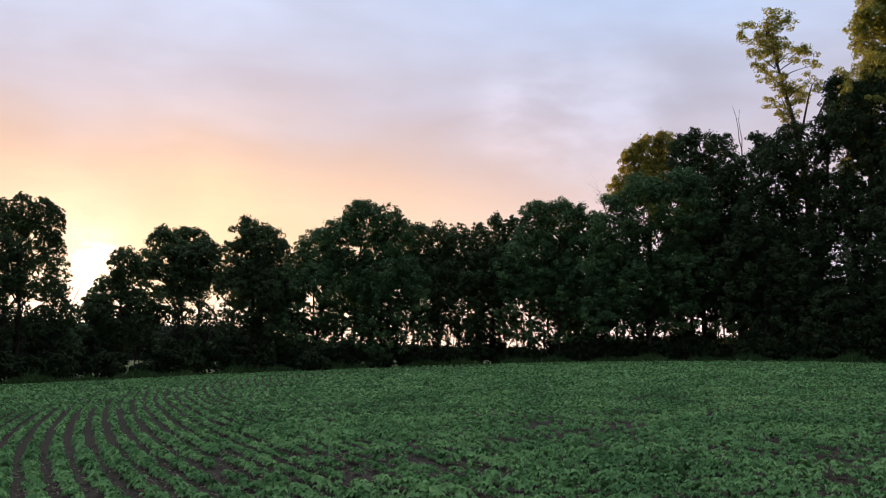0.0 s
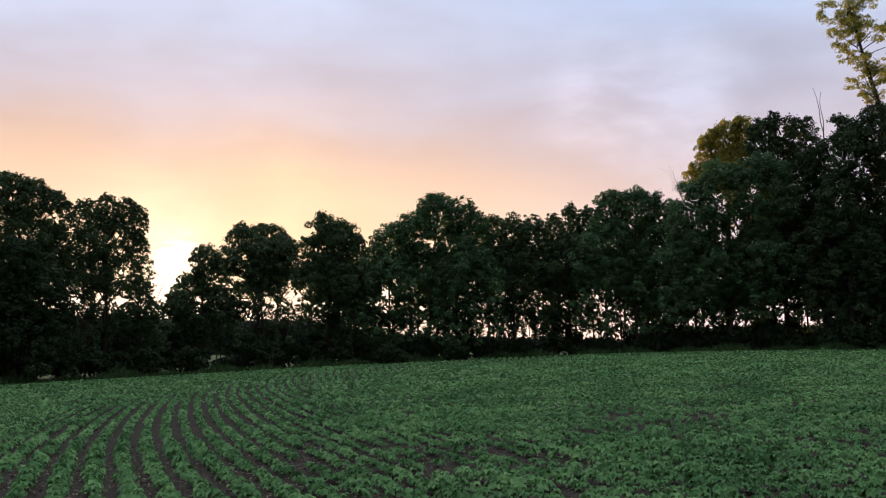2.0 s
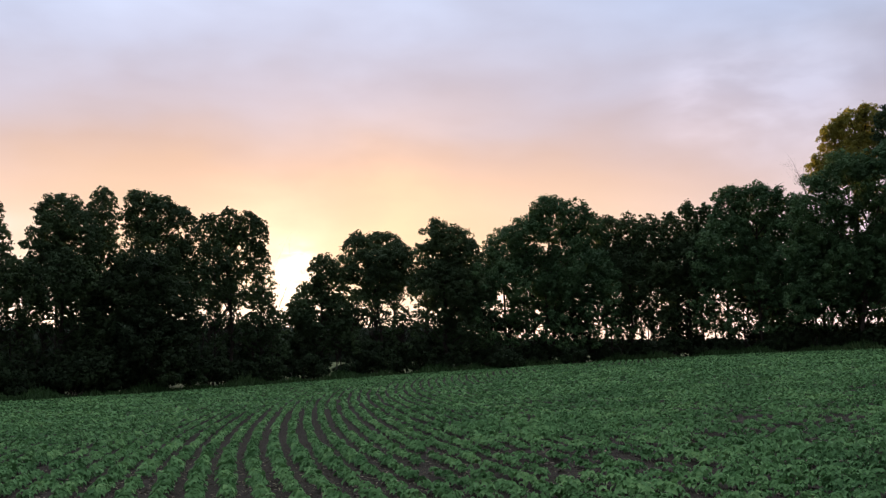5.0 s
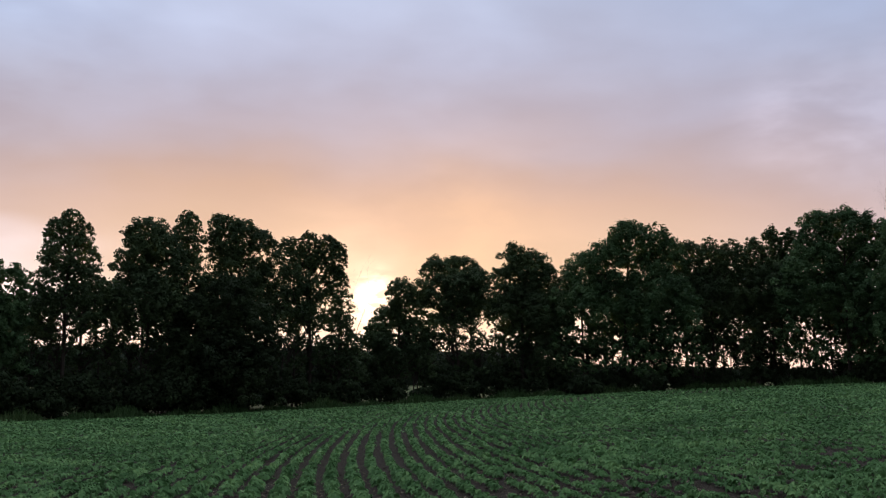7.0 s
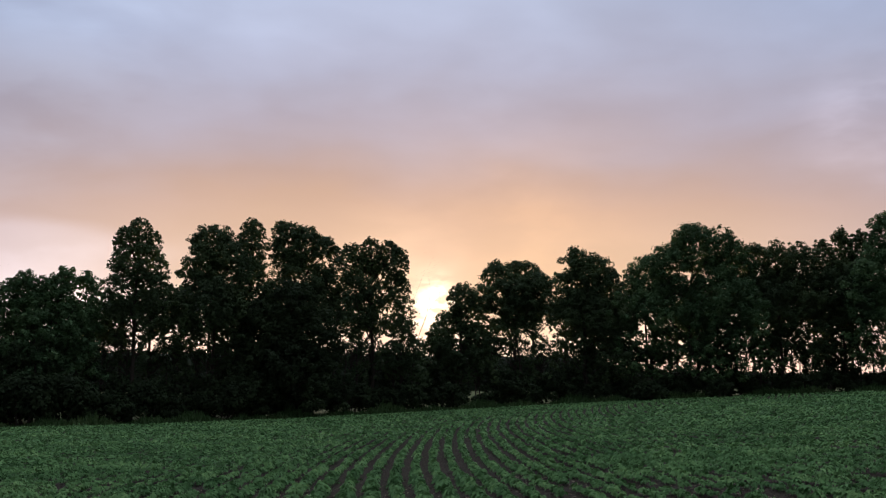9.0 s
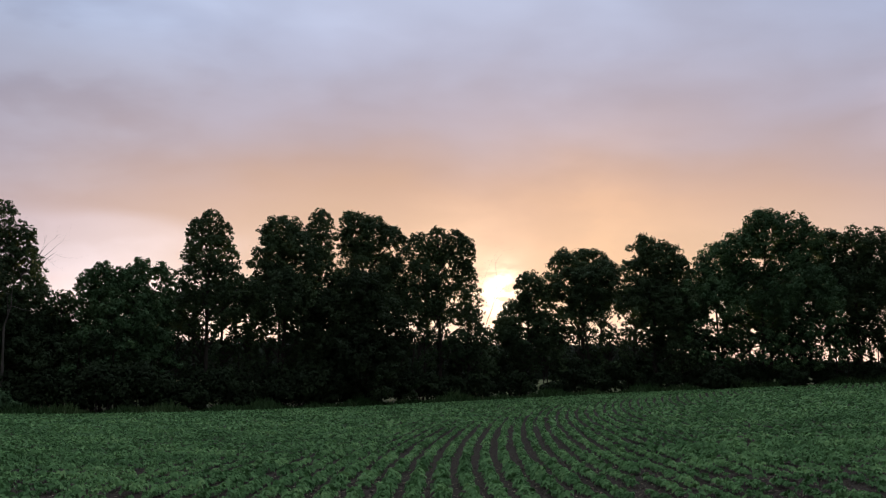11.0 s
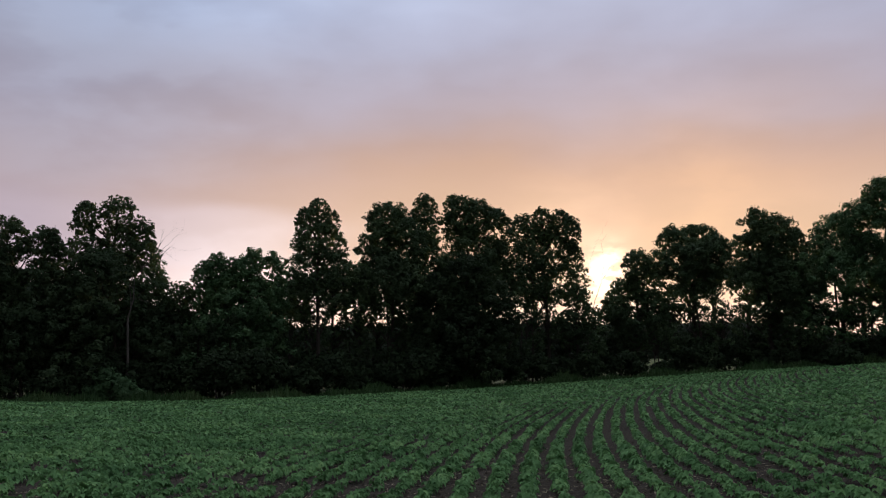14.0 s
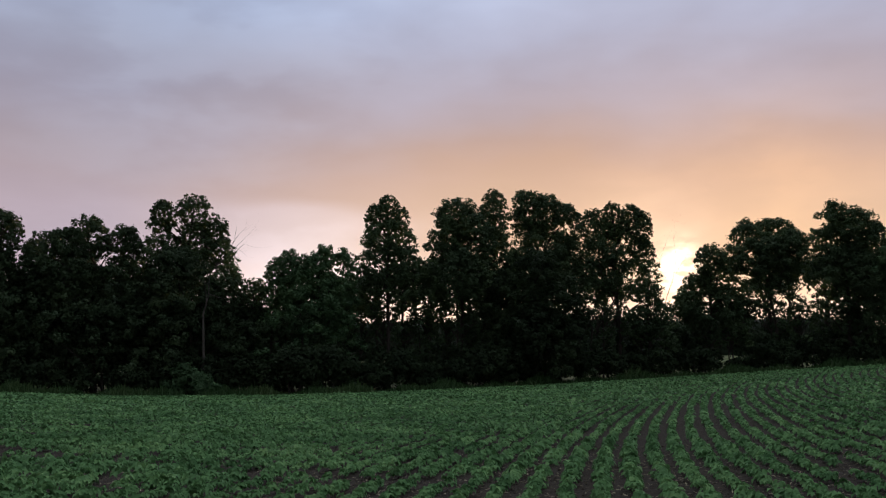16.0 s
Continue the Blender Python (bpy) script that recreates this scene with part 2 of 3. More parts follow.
def kites(centres, normals, length, width, rng):
    """Pointed four-cornered leaves, folded a little along the middle."""
    normals = normals / (np.linalg.norm(normals, axis=1, keepdims=True) + 1e-9)
    u, v = frames_of(normals, rng)
    k = rng.uniform(0.7, 1.3, (len(centres), 1))
    l, w = length * k, width * k * rng.uniform(0.8, 1.2, (len(centres), 1))
    fold = normals * w * 0.25
    pts = np.stack([centres - u * l * 0.5, centres + v * w * 0.5 + fold - u * l * 0.05, centres + u * l * 0.5, centres - v * w * 0.5 + fold - u * l * 0.05], 1)
    return pts.reshape(-1, 3)


def sprigs(centres, normals, length, width, rng):
    """Three-cornered leaf tufts for the crowns."""
    normals = normals / (np.linalg.norm(normals, axis=1, keepdims=True) + 1e-9)
    u, v = frames_of(normals, rng)
    k = rng.uniform(0.65, 1.35, (len(centres), 1))
    l, w = length * k, width * k * rng.uniform(0.8, 1.2, (len(centres), 1))
    skew = rng.uniform(-0.25, 0.25, (len(centres), 1))
    pts = np.stack([centres - u * l * 0.5 - v * w * 0.33, centres + u * l * 0.5 - v * w * 0.33, centres + u * l * skew + v * w * 0.67], 1)
    return pts.reshape(-1, 3)


def quads(n):
    return np.arange(4 * n).reshape(-1, 4)


def tube(points, radii, sides=6):
    """Corners and faces of a tapering branch along a line of points."""
    points = [Vector(p) for p in points]
    verts, faces = [], []
    for i, p in enumerate(points):
        ahead = (points[min(i + 1, len(points) - 1)] - points[max(i - 1, 0)]).normalized()
        side = ahead.cross(Vector((0.31, 0.95, 0.05))).normalized()
        other = ahead.cross(side)
        for s in range(sides):
            a = 2 * math.pi * s / sides
            verts.append(p + (side * math.cos(a) + other * math.sin(a)) * radii[i])
    for i in range(len(points) - 1):
        for s in range(sides):
            t = (s + 1) % sides
            faces.append((i * sides + s, i * sides + t, (i + 1) * sides + t, (i + 1) * sides + s))
    return verts, faces


def join(pieces):
    verts, faces = [], []
    for v, f in pieces:
        k = len(verts)
        verts += [tuple(p) for p in v]
        faces += [tuple(i + k for i in q) for q in f]
    return verts, faces


def branch(a, b, r0, r1, rng, bend=0.12, steps=4, sides=5):
    a, b = Vector(a), Vector(b)
    length = (b - a).length
    pts, rad = [], []
    off = Vector(rng.normal(size=3)) * length * bend
    for i in range(steps + 1):
        s = i / steps
        sag = math.sin(s * math.pi)
        pts.append(a.lerp(b, s) + off * sag * 0.5 + Vector((0, 0, length * 0.08 * sag)))
        rad.append(r0 + (r1 - r0) * s)
    return tube(pts, rad, sides)


trees = 0
# headings where the wood is thin enough to show the sky under the crowns, with their half widths
LIGHT = [(-38.2, 1.8), (-36.3, 1.0), (-33.8, 0.6), (-28.5, 1.0), (-26.0, 1.2), (-23.0, 1.8), (-18.0, 1.3), (-15.8, 0.9), (-13.2, 1.2), (-8.0, 0.8), (-6.2, 0.8), (-2.4, 1.5), (0.6, 1.3), (4.4, 1.3), (6.0, 0.7), (10.3, 0.8), (12.6, 0.7), (15.8, 1.4)]


def lightness(az):
    return max(min(1.0, max(0.0, 1.2 - abs(az - c) / w)) for c, w in LIGHT)


def part(name, me, parent, label=""):
    ob = new(name, me)
    ob.parent = parent
    return tagged(ob, label)


def patchy(p, phase, scale=1.0):
    """Uneven swell through space, about -3 to 3, at the size of a small bough."""
    x, y, z = (p * scale).T
    return np.sin(x * 7.1 + phase + 1.5 * np.sin(z * 5.3 + phase)) + np.sin(y * 1.9 + 2 * phase + x * 4.1 - z * 3.0) + np.sin(z * 9.7 + x * 4.9 + 3 * phase)


def clump_leaves(centres, radii, cover, size, rng, slim=0.68, wild=0.2, squash=0.8, loose=0.3):
    """Leaves lying like shingles over rounded clumps, a few of them straying outside."""
    centres, radii = np.asarray(centres, float).reshape(-1, 3), np.asarray(radii, float)
    share = np.maximum(6, (cover * 8.5 * radii ** 2 / (0.5 * slim * size * size)).astype(int))
    which = np.repeat(np.arange(len(centres)), share)
    m = len(which)
    k = radii[which][:, None]
    d = rng.normal(size=(m, 3))
    d[:, 2] += 0.22
    d /= np.linalg.norm(d, axis=1, keepdims=True)
    shell = rng.uniform(0.55, 1.0, (m, 1)) ** 0.5 * np.where(rng.random((m, 1)) < wild, rng.uniform(1.05, 1.75, (m, 1)), 1.0)
    p = centres[which] + d * shell * k * np.array([1.0, 1.0, squash])
    normals = d + np.array([0, 0, 0.35]) + rng.normal(0, loose, (m, 3))
    return p, normals


def scatter(lobe, k, count, rng, inside=False):
    """Places for clumps over (or all through) a lobe of a crown: x, top, half width, height, depth."""
    x, top, half, tall, y = lobe
    d = rng.normal(size=(count, 3))
    d[:, 2] += 0.15
    d /= np.linalg.norm(d, axis=1, keepdims=True)
    if inside:
        d *= rng.uniform(0.05, 0.9, (count, 1)) ** 0.45
    else:
        d *= rng.uniform(0.78, 1.12, (count, 1))
    axes = np.array([max(0.15, half - k * 0.75), max(0.15, half * 0.9 - k * 0.75), max(0.15, tall / 2 - k * 0.65)])
    return np.array([x, y, top - tall / 2]) + d * axes


def within(p, lobe, slack):
    x, top, half, tall, y = lobe
    return ((p[:, 0] - x) / half) ** 2 + ((p[:, 1] - y) / (half * 0.9)) ** 2 + ((p[:, 2] - top + tall / 2) / (tall / 2)) ** 2 < slack


WORDS = {"airy": "slender tree with thin open dark foliage at the field edge", "pointed": "pointed tree with dark layered foliage at the field edge",
         "column": "narrow upright tree with dark green foliage", "round": "broad leafy tree with dense dark green crown"}


def tree(az, dist, lobes, low=2.0, leaf=None, kind="round", foot=0.0, words="", label="", group="trees along the field edge", blade=0.162, dense=1.0, stems=1, thin=(), skirt=1.0):
    """A tree: trunk with limbs, and a crown of rounded lobes, each a heap of leafy clumps.
    lobes: across from the trunk, top over the ground, half width, height. low: where the lowest leaves hang."""
    global trees
    trees += 1
    rng = np.random.default_rng(100 + trees)
    root = new("tree")
    root.location = at(az, dist)
    root.rotation_euler.z = -radians(az)
    airy = kind == "airy"
    lobes = [(x, top, half, tall, float(rng.uniform(-0.4, 0.4)) * half) for x, top, half, tall in lobes]
    top, base = max(l[1] for l in lobes), min(l[1] - l[3] for l in lobes)
    wide = max(abs(l[0]) + l[2] for l in lobes)
    phase = float(rng.uniform(0, 6))
    centres, radii = [], []
    for i, lobe in enumerate(lobes):
        x, t, half, tall, y = lobe
        k = min(0.52, max(0.24, half * 0.30)) * (0.72 if airy else 1.0)
        area = 4 * math.pi * (((half * half) ** 1.6 + 2 * (half * tall / 2) ** 1.6) / 3) ** (1 / 1.6)
        for size, share, out in ((k, 0.55, 0.0), (k * 0.5, 0.75, 0.9 * k)):
            count = max(5, int(share * dense * area / (math.pi * size * size) * (0.8 if airy else 1.0)))
            c = scatter((x, t, half + out * 0.7, tall + out * 0.8, y), size, count, rng)
            deep = np.zeros(len(c), bool)
            for j, other in enumerate(lobes):
                if j != i:
                    deep |= within(c, other, 0.5)
            # whole boughs are missing here and there, so the outline is notched
            bare = patchy(c, phase + 1.0, 0.30) > (1.5 if out else 2.0) + (0.5 if airy else 0.0)
            c = c[~deep & ~bare]
            centres.append(c)
            radii.append(size * rng.uniform(0.7, 1.2, len(c)))
    # thin low boughs under the lobes
    gap = max(0.3, base + 0.4 * (top - base) - low)
    count = int(skirt * dense * 26.0 * wide * gap)
    c = np.stack([rng.uniform(-1.15, 1.15, count) * wide, rng.normal(0, 0.4, count) * wide, low + gap * rng.random(count)], 1)
    shade = np.array([lightness(az + math.degrees(v / dist)) for v in c[:, 0]])
    c = c[(rng.random(count) > (0.78 if az < -12 else 0.5) * shade) & (patchy(c, phase + 2.0, 0.45) < 1.7 - 0.7 * shade)]
    centres.append(c)
    radii.append(rng.uniform(0.16, 0.36, len(c)))
    centres, radii = np.concatenate(centres), np.concatenate(radii)
    p, normals = clump_leaves(centres, radii, 0.58 if airy else 0.66, blade, rng)
    pieces = [(p, normals, blade)]
    # tangled sprays through the heart of each lobe
    for lobe in lobes:
        body = scatter(lobe, 0.25, int((0.7 if airy else 1.3) * dense * math.pi * lobe[2] * lobe[3] / 2 / 0.040), rng, True)
        pieces.append((body, rng.normal(size=body.shape) + np.array([0, 0, 0.3]), 0.31))
    out = []
    for p, normals, size in pieces:
        s = (p[:, 2] - low) / (top - low)
        wave = patchy(p, phase, 1.5)
        keep = wave < (np.interp(s, [0.0, foot * 0.5, foot, foot + 0.1, foot + 0.5], [0.5, 0.7, 1.3, 1.75 if airy else 2.0, 2.3 if airy else 3.0]) if foot else 2.0 if airy else 2.8)
        for x, z, rx, rz in thin:
            keep &= ((p[:, 0] - x) / rx) ** 2 + ((p[:, 2] - z) / rz) ** 2 + 0.22 * wave > 0.9
        out.append(sprigs(p[keep], normals[keep], size, size * 0.68, rng))
    verts = np.concatenate(out)
    # wood
    r0 = 0.012 + 0.0090 * top
    wood = []
    peak = max(lobes, key=lambda l: l[1])
    for stem in range(stems):
        b = rng.normal(0, 0.12, 4)
        x0 = (stem - (stems - 1) / 2) * 0.6
        mid = base + 0.3 * (top - base)
        wood.append(tube([(x0, 0, -0.3), (x0 * 1.2 + b[0], b[1], base * 0.5), (x0 * 1.5 + peak[0] * 0.3 + b[2], b[3], mid), (x0 + peak[0] * 0.8, peak[4] * 0.7, top - peak[3] * 0.7), (peak[0], peak[4], top - 0.5)],
                         [r0 * 1.35, r0, r0 * 0.75, r0 * 0.4, 0.025], 8))
    for x, t, half, tall, y in lobes:
        h = max(base * 0.8, t - tall * 0.9 - abs(x) * 0.7)
        wood.append(branch((peak[0] * 0.25, 0, min(h, top - 1.2)), (x, y, t - tall * 0.35), r0 * 0.45, 0.02, rng, 0.10, 4, 5))
    for i in rng.choice(len(centres), min(len(centres), 26), replace=False):
        c = Vector(centres[i])
        h = max(low * 0.8, c.z - 0.6 - 0.55 * c.xy.length)
        wood.append(branch((peak[0] * 0.3 * min(1, h / top), 0, h), c, 0.035 + 0.02 * rng.random(), 0.010, rng, 0.12, 3, 4))
    v, f = join(wood)
    part("trunk", mesh_of("trunk", v, f, [BARK], None, True), root, "grey-brown bark trunk with spreading limbs")
    part("crown", mesh_of("crown", verts, np.arange(len(verts)).reshape(-1, 3), [leaf or LEAF_DARK]), root)
    return tagged(root, label or WORDS[words or kind], "tree", group)


def grown_lobes(top, half, low, rng):
    """Lobes for a tree of no special shape."""
    tall = top - low
    lobes = [(0.0, top, half * 0.62, tall * 0.55), (0.0, top - tall * 0.3, half, tall * 0.62)]
    for side in (-1, 1):
        lobes.append((side * half * rng.uniform(0.35, 0.6), top - tall * rng.uniform(0.08, 0.3), half * rng.uniform(0.4, 0.6), tall * rng.uniform(0.35, 0.5)))
    return [tuple(float(v) for v in l) for l in lobes]


shrubs = 0


def shrub(az, dist, top, half, leaf=None, dense=1.0, blade=0.16):
    """A leafy bush that reaches to the ground."""
    global shrubs
    shrubs += 1
    rng = np.random.default_rng(700 + shrubs)
    root = new("shrub")
    root.location = at(az, dist)
    root.rotation_euler.z = -radians(az)
    lobes = [(0.0, top, half * 0.7, top * 0.95, 0.0)]
    for side in (-1, 1):
        h = top * rng.uniform(0.6, 0.9)
        lobes.append((side * half * 0.5, h, half * rng.uniform(0.45, 0.6), h * 0.98, float(rng.uniform(-0.3, 0.3))))
    k = min(0.5, max(0.28, top * 0.17))
    c = np.concatenate([scatter(l, k, int(dense * 11 * l[2] * l[3] / (k * k * math.pi) * 0.6), rng) for l in lobes])
    p, normals = clump_leaves(c, k * rng.uniform(0.6, 1.15, len(c)), 0.6, blade, rng)
    body = np.concatenate([scatter(l, 0.2, int(dense * 26 * l[2] * l[3]), rng, True) for l in lobes])
    verts = np.concatenate([sprigs(p, normals, blade, blade * 0.68, rng), sprigs(body, rng.normal(size=body.shape), 0.3, 0.2, rng)])
    pieces = [branch((rng.normal(0, 0.25), rng.normal(0, 0.25), -0.1), q, 0.035, 0.008, rng, 0.12, 3, 4) for q in c[:: max(1, len(c) // 9)]]
    v, f = join(pieces)
    part("woody_base", mesh_of("woody_base", v, f, [BARK], None, True), root, "thin brown stems")
    part("foliage", mesh_of("foliage", verts, np.arange(len(verts)).reshape(-1, 3), [leaf or LEAF_SHRUB_SHADED]), root)
    return tagged(root, "dense dark green bush under the trees", "shrub", "bushes under the trees")


def twigs(start, way, length, radius, depth, rng, pieces):
    """Bare forking branches."""
    start, way = Vector(start), Vector(way).normalized()
    pts, rad, p, w = [start], [radius], start, way
    for i in range(4):
        w = (w + Vector(rng.normal(0, 0.13, 3)) + Vector((0, 0, 0.05))).normalized()
        p = p + w * length / 4
        pts.append(p)
        rad.append(radius * (1 - 0.17 * (i + 1)))
        if depth > 0 and (i > 0 or depth < 2) and rng.random() < 0.85:
            side = (w + Vector(rng.normal(0, 0.62, 3))).normalized()
            twigs(p, side, length * rng.uniform(0.45, 0.7), rad[-1] * 0.6, depth - 1, rng, pieces)
    pieces.append(tube(pts, rad, 5))


def dead_tree(az, dist, top, seed, way=(0, 0, 1), start=0.35, depth=3, radius=0.07, stems=1, spread=0.14, label="bare grey dead tree standing among leafy trees"):
    rng = np.random.default_rng(seed)
    root = new("dead_tree")
    root.location = at(az, dist)
    root.rotation_euler.z = -radians(az)
    v, f = tube([(0, 0, -0.3), (0.06, 0, top * start * 0.5), (0, 0, top * start)], [radius * 1.8, radius * 1.3, radius], 7)
    part("trunk", mesh_of("trunk", v, f, [BARK_PALE], None, True), root)
    for k in range(stems):
        w = Vector(way) + Vector(((k - (stems - 1) / 2) * spread, 0, 0))
        pieces = []
        twigs((0, 0, top * start), w, top * (1 - start), radius * 0.8, depth, rng, pieces)
        v, f = join(pieces)
        part("branch", mesh_of("branch", v, f, [BARK_PALE], None, True), root)
    return tagged(root, label, "dead tree")


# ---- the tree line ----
# the gold of sunlight is in this crown's leaf colour
tree(26.8, 73.0, [(-0.6, 29.2, 3.0, 5.5), (-2.4, 25.6, 1.9, 4.0), (0.8, 26.5, 3.2, 5.0), (-1.6, 22.6, 2.2, 3.6), (1.5, 22.0, 3.0, 6.0)], low=13.0, leaf=LEAF_SUNLIT_YELLOW, label="very tall tree with golden green sunlit crown")
tree(-18.8, 69.7, [(0.3, 9.1, 1, 2.5), (0.8, 7.9, 1.1, 2.4), (-0.7, 7.1, 1.2, 3.1), (-1.2, 5.9, 1.2, 2.8), (1.1, 6.4, 1.2, 3.2), (0, 5.4, 1.9, 3.2)], low=1.2, foot=0.3, words="pointed")
tree(-22.2, 66.5, [(0, 6.6, 0.8, 2.2), (0.4, 5.4, 1.0, 2.4), (-0.5, 4.8, 1.1, 2.4)], low=1.6, kind="airy", foot=0.3, label="small bushy tree at the side of a bright gap")
tree(-15.3, 71.0, [(-1.1, 10.8, 1.6, 2.9), (0.5, 10.7, 1.5, 2.8), (-1.4, 9.4, 1.5, 3), (1.4, 9.7, 1.5, 3), (-0.1, 9.9, 1.9, 4.1)], low=1.8, foot=0.5)
tree(-11.0, 72.5, [(-1, 11.6, 1.2, 2.8), (-1.3, 10.5, 1.3, 3.3), (0.4, 11, 1.3, 3.3), (1.4, 10, 1, 3.2), (-0.8, 8.6, 1.8, 3.8), (0.9, 8, 1.7, 3.8)], low=1.6, foot=0.35, skirt=1.4)
tree(-5.3, 74.0, [(-3, 10.7, 1.7, 4.2), (-1.3, 11.4, 1.7, 3.5), (0.5, 13.1, 1.6, 3.8), (2.1, 12.9, 1.3, 3.1), (3.4, 11.8, 1.3, 3.3), (-2.3, 8.3, 2.2, 4.4), (2.2, 9.8, 2.6, 5.7)], low=1.4, leaf=LEAF_GREEN, foot=0.25, thin=[(-3.4, 5.2, 0.45, 0.4), (-3.3, 7.2, 0.3, 0.3)], skirt=1.6)
tree(-0.3, 76.5, [(-1.7, 11.4, 1.2, 3.4), (-0.2, 11.6, 1, 3.5), (1.5, 11.4, 1.2, 3.8), (0.1, 9.4, 2.7, 4.8)], low=1.8, foot=0.28, skirt=1.5)
tree(3.0, 78.0, [(-1.3, 11.6, 0.9, 3.1), (0.1, 12.3, 0.8, 3.8), (1.4, 12.1, 0.8, 3.5), (0.2, 9.9, 2.1, 5.3)], low=1.8, foot=0.28, skirt=1.5)
tree(6.9, 75.0, [(-1.8, 12.7, 1.4, 3.3), (-0, 12.9, 1.8, 3.5), (1.9, 12.5, 1.4, 3.5), (-2.1, 10.7, 2.1, 6.2), (1.8, 10.5, 2.4, 6.6)], low=1.6, leaf=LEAF_GREEN, foot=0.22, skirt=1.4)
# top leaves coloured gold to stand for sunlight
tree(12.0, 77.5, [(-0.9, 17.6, 1.2, 2.8), (0.4, 18.2, 1.6, 3.2), (1.4, 18.6, 1.1, 3.2), (-1.9, 15.1, 0.9, 1.9), (0.6, 16.1, 2.2, 3.5)], low=10.0, leaf=LEAF_SUNLIT_GOLD, label="tall broad tree with golden sunlit top leaves", skirt=0.3)
tree(12.3, 72.0, [(-0.7, 13.9, 1.8, 5.1), (-2.5, 12.4, 1.9, 5.7), (2.1, 14.3, 2.3, 6.3), (-1.5, 8.8, 2.5, 5.7), (2, 9.2, 2.3, 5.8)], low=2.2, leaf=LEAF_GREEN)
tree(15.3, 75.5, [(-1.4, 17.7, 1.2, 4.2), (0.9, 17.9, 1.4, 4.5), (-0.7, 18.2, 0.5, 1.6), (0.3, 14.8, 2.3, 7.9)], low=4.0, leaf=LEAF_DARKER)
tree(17.2, 74.5, [(0, 15.4, 1.1, 5.0), (-0.2, 11.5, 1.6, 6.5)], low=2.5, leaf=LEAF_DARKER)
tree(18.6, 71.0, [(-0.2, 16.5, 1, 2.8), (0.6, 15.6, 1.5, 4.7), (-0.3, 12.5, 1.7, 6.1), (-1.7, 9.7, 1.5, 6.5), (1.3, 8.8, 1.9, 6)], low=2.0, leaf=LEAF_DARKER)
tree(21.2, 71.5, [(-0.8, 17.2, 1.8, 5.1), (1.3, 18.6, 1.1, 3.9), (1.8, 20.3, 0.8, 2.1), (0.2, 13.6, 2, 5.2), (-0.6, 9.6, 1.7, 6.4)], low=2.2, leaf=LEAF_DARKER)
tree(24.0, 70.5, [(-1.1, 18.7, 1.3, 4.2), (0.6, 20.2, 1.6, 5.4), (0.2, 16, 2.1, 8.5)], low=8.5, leaf=LEAF_DARKER)
tree(26.6, 69.5, [(-0.3, 17.5, 2.4, 7.0), (-1.2, 12.0, 2.4, 7.0), (1.0, 12.5, 3.0, 8.0), (0.0, 7.0, 3.0, 5.0)], low=1.5, leaf=LEAF_DARKER)
tree(23.2, 69.0, [(-1.2, 5.2, 1.8, 3.6), (0.9, 4.9, 1.6, 3.6)], low=1.2, leaf=LEAF_DARKER)
tree(-24.1, 67.0, [(0.6, 10.9, 1.5, 3.4), (-0.6, 11.0, 1.2, 3.0), (-1.4, 11.8, 1, 2.7), (0, 12.2, 0.7, 2.8), (1.2, 12.1, 0.7, 2.7), (1.8, 11.6, 0.8, 2.7), (1.9, 9.9, 0.8, 2.6), (-1.1, 9.8, 1.6, 4.4), (0.8, 9, 1.5, 3.7)], low=2.2, kind="airy", foot=0.55)
tree(-28.1, 66.0, [(-1.3, 13.3, 1.1, 3.3), (0, 12.9, 1.1, 3.3), (1.5, 12.2, 1, 3.1), (-0.1, 10.9, 2.4, 5.5)], low=2.2, foot=0.5)
tree(-31.2, 64.5, [(-0, 13.1, 0.9, 3.6), (0, 10.7, 1.3, 5.2)], low=2.4, foot=0.5, words="column")
tree(-33.3, 62.5, [(-0.1, 12.4, 1.5, 2.9), (-1, 11, 1.1, 3.1), (0.9, 11.3, 1.3, 3.4), (-0.2, 9.2, 2, 4.3)], low=2.2, foot=0.5)
tree(-37.6, 61.3, [(0, 12.4, 0.7, 2.3), (-0.7, 11.8, 0.7, 1.9), (0.8, 11.7, 0.5, 1.9), (0.1, 10.7, 1.6, 2.4), (0.1, 9.2, 2.1, 2.9), (0, 7.2, 2.5, 2.2)], low=2.4, kind="airy", foot=0.55, words="pointed")
# takes the shaded bush colour, so its boughs stay as dark as the bushes
tree(-28.8, 61.6, [(0, 8.7, 1.5, 3.6), (-1.4, 7.4, 1.9, 4.2), (1.4, 7.0, 1.9, 4.2), (0, 5.4, 3.1, 4.8)], low=0.5, leaf=LEAF_SHRUB_SHADED, label="low spreading tree with drooping dark boughs before the others")
tree(-42.2, 59.0, [(0.2, 8.2, 1.1, 3.2), (-0.9, 7.6, 1.2, 3.4), (-2, 8.1, 0.7, 2.6), (-1.3, 8.7, 0.6, 2), (-0.3, 8.3, 0.6, 2.2), (0.8, 8.9, 0.9, 2.9), (2, 8.7, 0.8, 3.2), (0, 7.4, 2.6, 4.5)], low=1.2, leaf=LEAF_GREEN)
tree(-45.7, 60.0, [(0.2, 6.9, 0.9, 2.5), (-0.1, 6.1, 1, 2.4)], low=1.6, kind="airy")
tree(-49.3, 60.5, [(-1.5, 11.7, 0.7, 2), (0.3, 12.1, 1, 2.4), (-1.8, 10.8, 0.8, 2.8), (0.4, 10.4, 1.3, 2.9), (1.7, 10.8, 0.7, 2.1), (1.9, 9.6, 0.7, 2.1)], low=6.0, kind="airy", label="slender tree with thin open foliage and a twin top")
